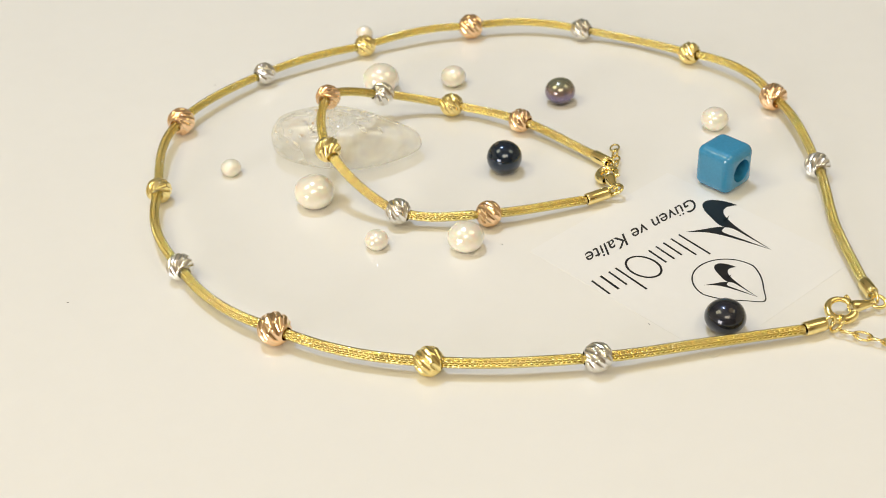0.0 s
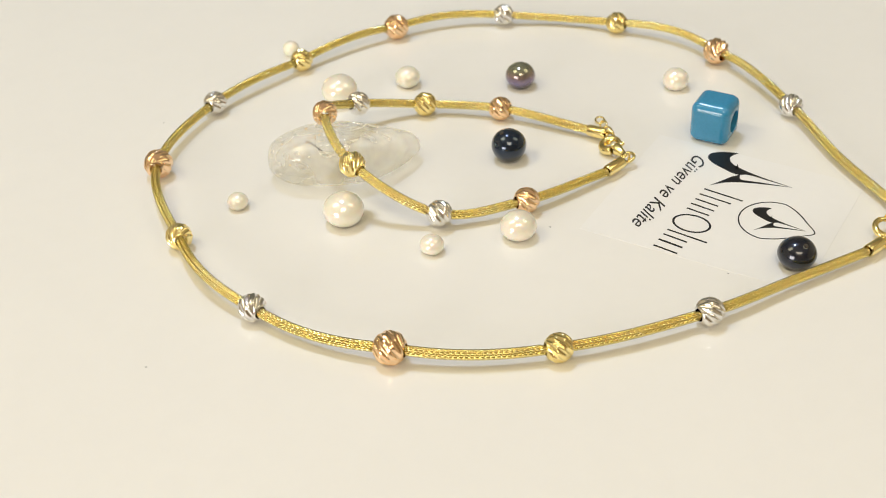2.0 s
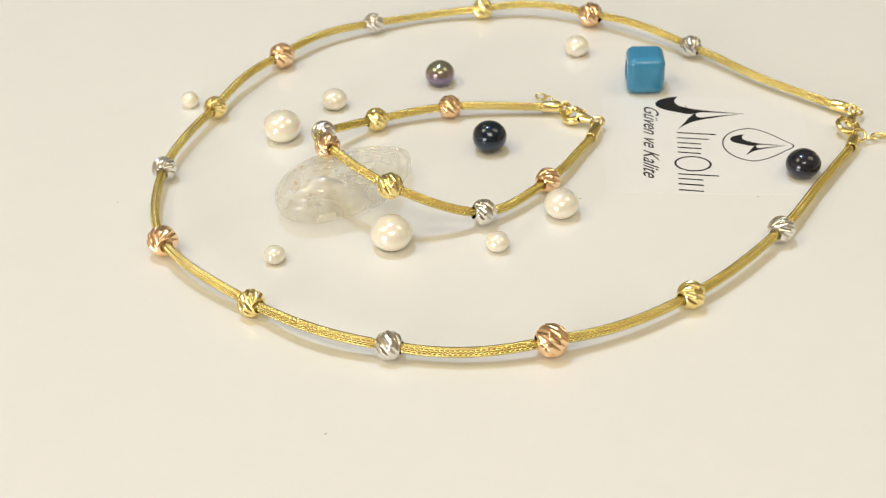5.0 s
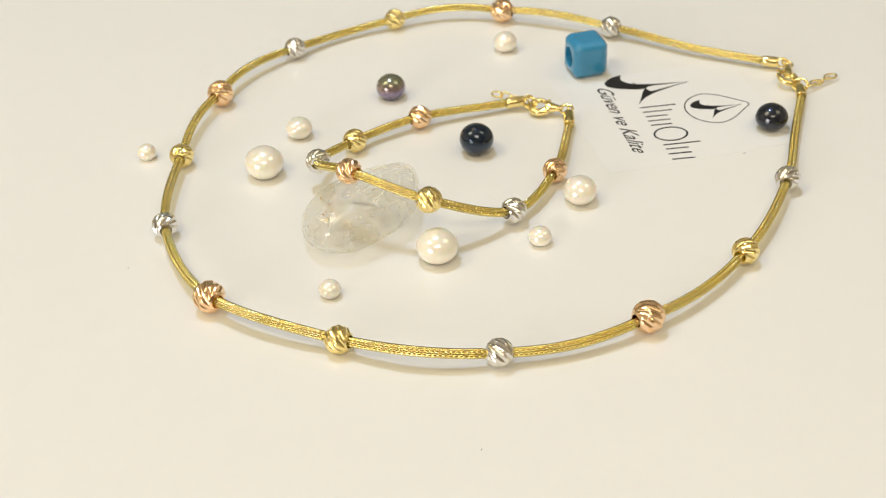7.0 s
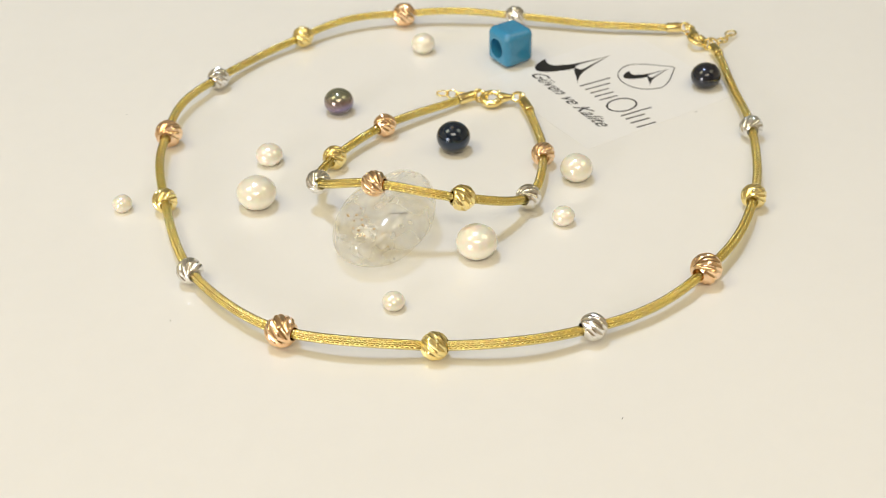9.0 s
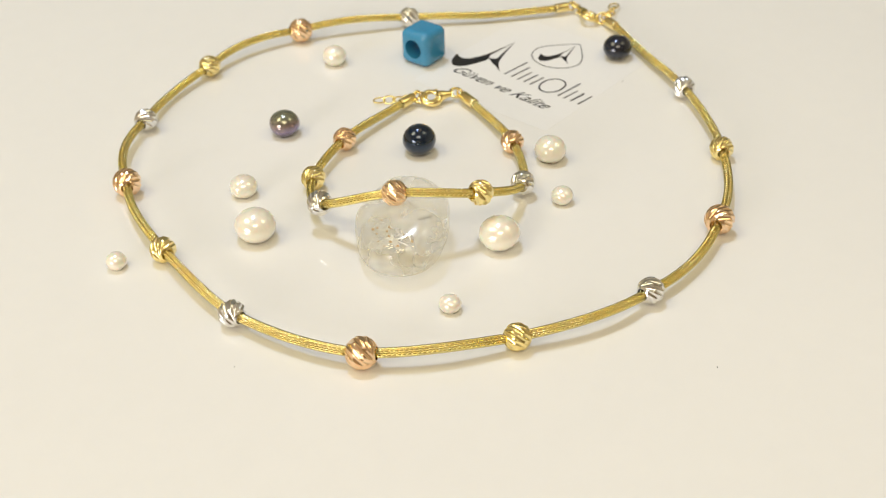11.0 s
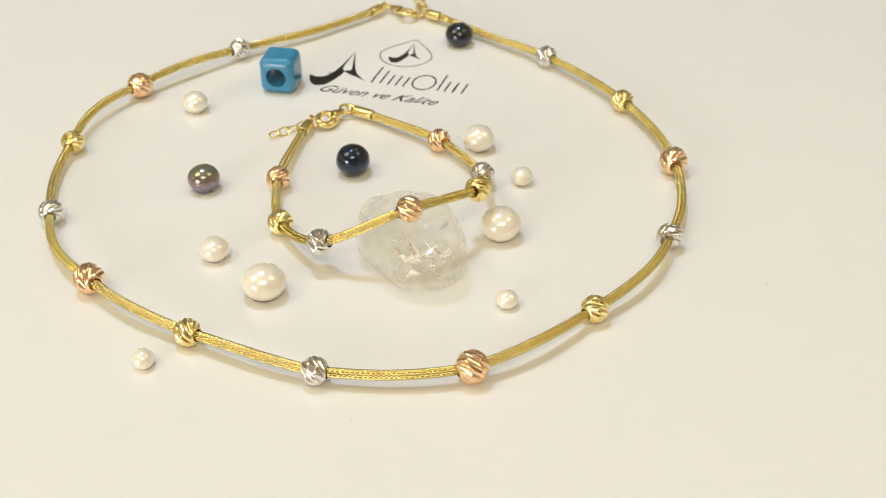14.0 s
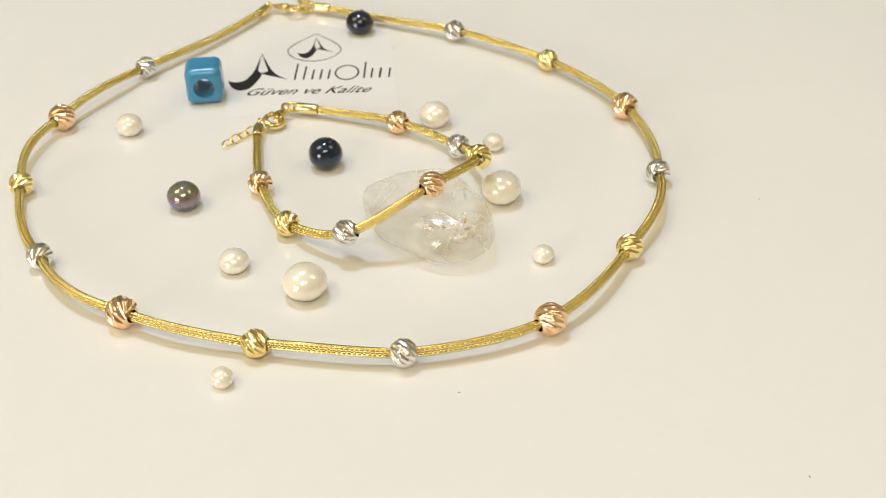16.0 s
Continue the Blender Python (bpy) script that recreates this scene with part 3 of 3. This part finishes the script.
def quartz():
    t = thing("quartz_pebble", -17.6 * MM, 10.2 * MM, 0, 0)
    nu, nv = 96, 40
    verts, faces = [], []
    for j in range(nv + 1):
        w = -math.pi / 2 + math.pi * j / nv
        for i in range(nu):
            th = 2 * math.pi * i / nu
            # a worn, many-sided pebble in plan, long from west to east
            r = 1.05 * sum((max(0.0, math.cos(th - radians(a))) / d) ** 8 for a, d in STONE_SIDES) ** (-1 / 8)
            c = abs(math.cos(w)) ** (0.60 if w > 0 else 0.52)
            s = math.copysign(abs(math.sin(w)) ** 0.8, math.sin(w))
            x, y = r * c * math.cos(th), r * c * math.sin(th)
            # highest towards the west, running out low to the east
            tall = max(3.6, 11.2 - 0.21 * math.log(1 + math.exp((x + 3.0) / 1.5)) * 1.5 - 0.2 * max(0.0, y) + 0.28 * max(0.0, -y))
            z = tall * (0.40 + (0.60 if s > 0 else 0.40) * s)
            n = noise.noise(Vector((x, y, z)) * 0.13) * 0.55 + noise.noise(Vector((x, y, z)) * 0.4) * 0.12
            k = 1 + n * 0.06
            verts.append(Vector((x * k, y * k, max(0.0, z + n * 0.6 * (s > 0)))) * MM)
    for j in range(nv):
        for i in range(nu):
            q = (i + 1) % nu
            faces.append((j * nu + i, j * nu + q, (j + 1) * nu + q, (j + 1) * nu + i))
    faces.append(tuple(range(nu - 1, -1, -1)))
    faces.append(tuple(range(nv * nu, nv * nu + nu)))
    mesh_object("pebble", verts, faces, M_QUARTZ, t, True, "clear quartz with milky veils")
    rnd = random.Random(8)
    # dark needles inside
    for x, y, z, yaw, rise, length, thick in ((-7.9, -4.4, 9.9, -53, -0.34, 4.2, 0.12), (3, -4, 5.6, 25, 0.12, 4.0, 0.05), (6, 1, 5.0, 165, 0.12, 4.4, 0.05)):
        d = Vector((math.cos(radians(yaw)), math.sin(radians(yaw)), rise))
        c = Vector((x, y, z))
        v, f = tube([(c + d * (length * (k / 4 - 0.5))) * MM for k in range(5)], thick * MM, 6)
        mesh_object("needle", v, f, M_NEEDLE, t, True, "dark needle inside the quartz")
    # milky veils and rusty specks
    for i in range(14):
        bm = bmesh.new()
        bmesh.ops.create_icosphere(bm, subdivisions=2, radius=1)
        c = Vector((rnd.uniform(-11, 6), rnd.uniform(-5, 5), rnd.uniform(2.5, 7)))
        sx, sy = rnd.uniform(0.5, 1.6), rnd.uniform(0.2, 0.7)
        for v in bm.verts:
            v.co = Vector((v.co.x * sx, v.co.y * sy, v.co.z * 0.035 + 0.2 * noise.noise(v.co * 2 + c))) * MM
        ob = from_bm("veil", bm, M_WISP, t, True)
        ob.matrix_local = pose(c.x * MM, c.y * MM, c.z * MM, rnd.uniform(-70, 70), rnd.uniform(-70, 70), rnd.uniform(0, 180))
    # cracks, their bright glint put in as plain white
    for i in range(11):
        c = Vector((rnd.uniform(-10, 5), rnd.uniform(-4, 5), rnd.uniform(3.5, 7.5)))
        yaw, bend, length = rnd.uniform(0, 6.28), rnd.uniform(-0.5, 0.5), rnd.uniform(2.0, 5.5)
        line = []
        for k in range(9):
            g = (k / 8 - 0.5) * length
            line.append((c + Vector((math.cos(yaw) * g - math.sin(yaw) * bend * g * g * 0.3, math.sin(yaw) * g + math.cos(yaw) * bend * g * g * 0.3, 0.1 * g))) * MM)
        v, f = tube(line, lambda u: (0.04 + 0.10 * math.sin(math.pi * u)) * MM, 6)
        mesh_object("crack", v, f, M_GLINT, t, True, "crack in the quartz with its glint painted white")
    # white chips that paint in the sparkle along the fractures of the thick end
    for i in range(26):
        bm = bmesh.new()
        bmesh.ops.create_icosphere(bm, subdivisions=1, radius=rnd.uniform(0.18, 0.5) * MM)
        for v in bm.verts:
            v.co = Vector((v.co.x * rnd.uniform(0.7, 1.4), v.co.y * 0.6, v.co.z * 0.08))
        ob = from_bm("sparkle", bm, M_GLINT, t, False)
        ob.matrix_local = pose(rnd.uniform(-12, -1) * MM, rnd.uniform(-5, 4) * MM, rnd.uniform(5.0, 8.6) * MM, rnd.uniform(-35, 35), rnd.uniform(-35, 35), rnd.uniform(0, 180))
    for i in range(24):
        bm = bmesh.new()
        bmesh.ops.create_icosphere(bm, subdivisions=1, radius=rnd.uniform(0.12, 0.36) * MM)
        for v in bm.verts:
            v.co *= rnd.uniform(0.6, 1.3)
        ob = from_bm("speck", bm, M_RUST, t, False)
        ob.location = Vector((rnd.uniform(-14, -4), rnd.uniform(-4, 6), rnd.uniform(4.5, 8.2))) * MM
    TURNING.append(t)
    return tagged(t, "clear polished quartz pebble with milky and rusty inclusions", "stone")


quartz()


# ---------------------------------------------------------------- printed card
def flat_part(name, outline, parent, z=0.055, label="", mat=None):
    """A printed flat shape, a hair thick, from an outline in millimetres."""
    bm = bmesh.new()
    low = [bm.verts.new((x * MM, y * MM, z * MM)) for x, y in outline]
    face = bm.faces.new(low)
    got = bmesh.ops.extrude_face_region(bm, geom=[face])
    for v in got["geom"]:
        if isinstance(v, bmesh.types.BMVert):
            v.co.z += 0.03 * MM
    bmesh.ops.recalc_face_normals(bm, faces=bm.faces[:])
    bmesh.ops.triangulate(bm, faces=bm.faces[:])
    return from_bm(name, bm, mat or M_INK, parent, False, label)


def flat_ring(name, outline, width, parent, z=0.055):
    n = len(outline)
    cx, cy = sum(p[0] for p in outline) / n, sum(p[1] for p in outline) / n
    verts, faces = [], []
    for h in (z, z + 0.03):
        for x, y in outline:
            r = math.hypot(x - cx, y - cy)
            k = (r - width) / r
            verts += [(x * MM, y * MM, h * MM), ((cx + (x - cx) * k) * MM, (cy + (y - cy) * k) * MM, h * MM)]
    for i in range(n):
        q = (i + 1) % n
        a, b, c, d = 2 * i, 2 * q, 2 * q + 1, 2 * i + 1
        m = 2 * n
        faces += [(a + m, b + m, c + m, d + m), (a, d, c, b), (a, b, b + m, a + m), (d, d + m, c + m, c)]
    return mesh_object(name, verts, faces, M_INK, parent, False)


SWOOSH = [(-13.9, 0.8), (-13.4, -1.2), (-12.3, -3.2), (-10.8, -4.5), (-8.9, -4.2), (-7.5, -2.3), (-6.6, 0.5), (-5.8, 3.0), (-6.0, 4.6), (-6.8, 5.4),
          (-7.0, 7.0), (-6.9, 10.4), (-6.9, 15.6), (-7.4, 9.2), (-8.0, 5.2), (-8.9, 2.1), (-10.1, 0.4), (-11.9, -0.2)]
LEG = [(0.9, 0.7), (-2.2, 2.3), (-4.8, 3.4), (-6.2, 4.6), (-4.9, 4.9), (-4.3, 5.6), (-5.3, 8.8), (-6.9, 15.6), (-4.7, 9.0), (-3.3, 5.4), (-1.6, 2.8)]
BAR = [(-9.9, 2.3), (-9.0, 2.6), (-7.5, 2.7), (-7.5, 3.2), (-8.8, 3.0)]


def rounded(outline, rounds=3):
    """Cuts the blunt corners of an outline until it curves; sharp tips stay."""
    for _ in range(rounds):
        n, got = len(outline), []
        for i, p in enumerate(outline):
            a, p, b = Vector(outline[i - 1]), Vector(p), Vector(outline[(i + 1) % n])
            if (p - a).normalized().dot((b - p).normalized()) < 0.25:
                got.append(tuple(p))
            else:
                got += [tuple(p.lerp(a, 0.25)), tuple(p.lerp(b, 0.25))]
        outline = got
    return outline


def card():
    t = thing("printed_card", 50 * MM, -26 * MM, 0, 215.9)
    bm = bmesh.new()
    bmesh.ops.create_cube(bm, size=1)
    for v in bm.verts:
        v.co = Vector((6.5 + v.co.x * 41, 6.75 + v.co.y * 45.5, 0.025 + v.co.z * 0.05)) * MM
    bmesh.ops.rotate(bm, verts=bm.verts[:], cent=Vector((6.5, 6.75, 0)) * MM, matrix=Matrix.Rotation(radians(3.5), 3, "Z"))
    from_bm("film", bm, M_CARD, t, False)
    for shape in (SWOOSH, LEG, BAR):
        flat_part("emblem", rounded(shape), t)
        flat_part("small_emblem", [(6.6 + (x + 6.9) * 0.60, 23.9 + (y - 15.4) * 0.60) for x, y in rounded(shape)], t)
    drop = []
    for k in range(64):
        a = 2 * math.pi * k / 64
        c = max(0.0, math.cos(a))
        drop.append((6.6 + 7.0 * math.sin(a) * (1 - 0.28 * c), 17.0 + (6.8 if c == 0 else 7.1) * math.cos(a) + 1.7 * c ** 14))
    flat_ring("emblem_border", drop, 0.28, t)
    # the trade name stands as a row of plain strokes and one oval
    for x, h, w in ((2.0, 8.6, 0.42), (4.2, 7.0, 0.42), (6.3, 5.2, 0.42), (8.3, 5.2, 0.42), (10.3, 5.0, 0.42), (19.2, 8.6, 0.42), (21.0, 5.2, 0.42), (23.1, 5.2, 0.5), (25.4, 5.2, 0.42)):
        x += 0.6
        flat_part("stroke", [(x - w / 2, 0.4), (x + w / 2, 0.4), (x + w / 2 + 0.3, 0.4 + h), (x - w / 2 + 0.3, 0.4 + h)], t)
    flat_ring("oval", [(15.5 + 3.1 * math.cos(2 * math.pi * k / 40), 3.6 + 4.0 * math.sin(2 * math.pi * k / 40)) for k in range(40)], 0.45, t)
    # the motto
    data = bpy.data.curves.new("motto", "FONT")
    data.offset = 0.012 * MM
    data.body, data.size, data.shear, data.extrude = "G\u00fcven ve Kalite", 5.6 * MM, 0.62, 0.012 * MM
    text = bpy.data.objects.new("motto", data)
    scene.collection.objects.link(text)
    bpy.context.view_layer.update()
    me = bpy.data.meshes.new_from_object(text.evaluated_get(bpy.context.evaluated_depsgraph_get()))
    bpy.data.objects.remove(text)
    xs = [v.co.x for v in me.vertices]
    k = 30.4 * MM / (max(xs) - min(xs))
    for v in me.vertices:
        v.co = Vector((-8.5 * MM + (v.co.x - min(xs)) * k, -7.0 * MM + v.co.y * 0.88, 0.07 * MM + v.co.z))
    me.materials.clear()
    me.materials.append(M_INK)
    ob = new("motto", me)
    ob.parent = t
    tagged(ob, "slanted black printed motto")
    TURNING.append(t)
    return tagged(t, "thin glossy white card printed with a black emblem", "card")


card()


# ---------------------------------------------------------------- dust
def dust():
    rnd = random.Random(5)
    bm = bmesh.new()
    for x, y in ((37.7, -55.5), (13.2, -27.9), (-109.8, 32.2), (-51.2, 46.3), (-70.0, -39.5), (25.0, 80.0)):
        m = pose(x * MM, y * MM, 0.05 * MM, 0, 0, rnd.uniform(0, 180)) @ Matrix.Diagonal((rnd.uniform(0.12, 0.35) * MM, 0.09 * MM, 0.05 * MM, 1))
        bmesh.ops.create_icosphere(bm, subdivisions=1, radius=1, matrix=m)
    ob = from_bm("dust_specks", bm, M_NEEDLE, None, True)
    TURNING.append(ob)
    return tagged(ob, "tiny dark dust specks lying on the white plate", "dust", "", "stuff")


dust()


# ---------------------------------------------------------------- everything on the plate turns with it
def motions():
    for ob in TURNING:
        base = ob.matrix_basis.copy()
        walk(ob, [(0.5 * i, pose(0, 0, 0, 0, 0, SPEED * 0.5 * i) @ base) for i in range(33)])


motions()
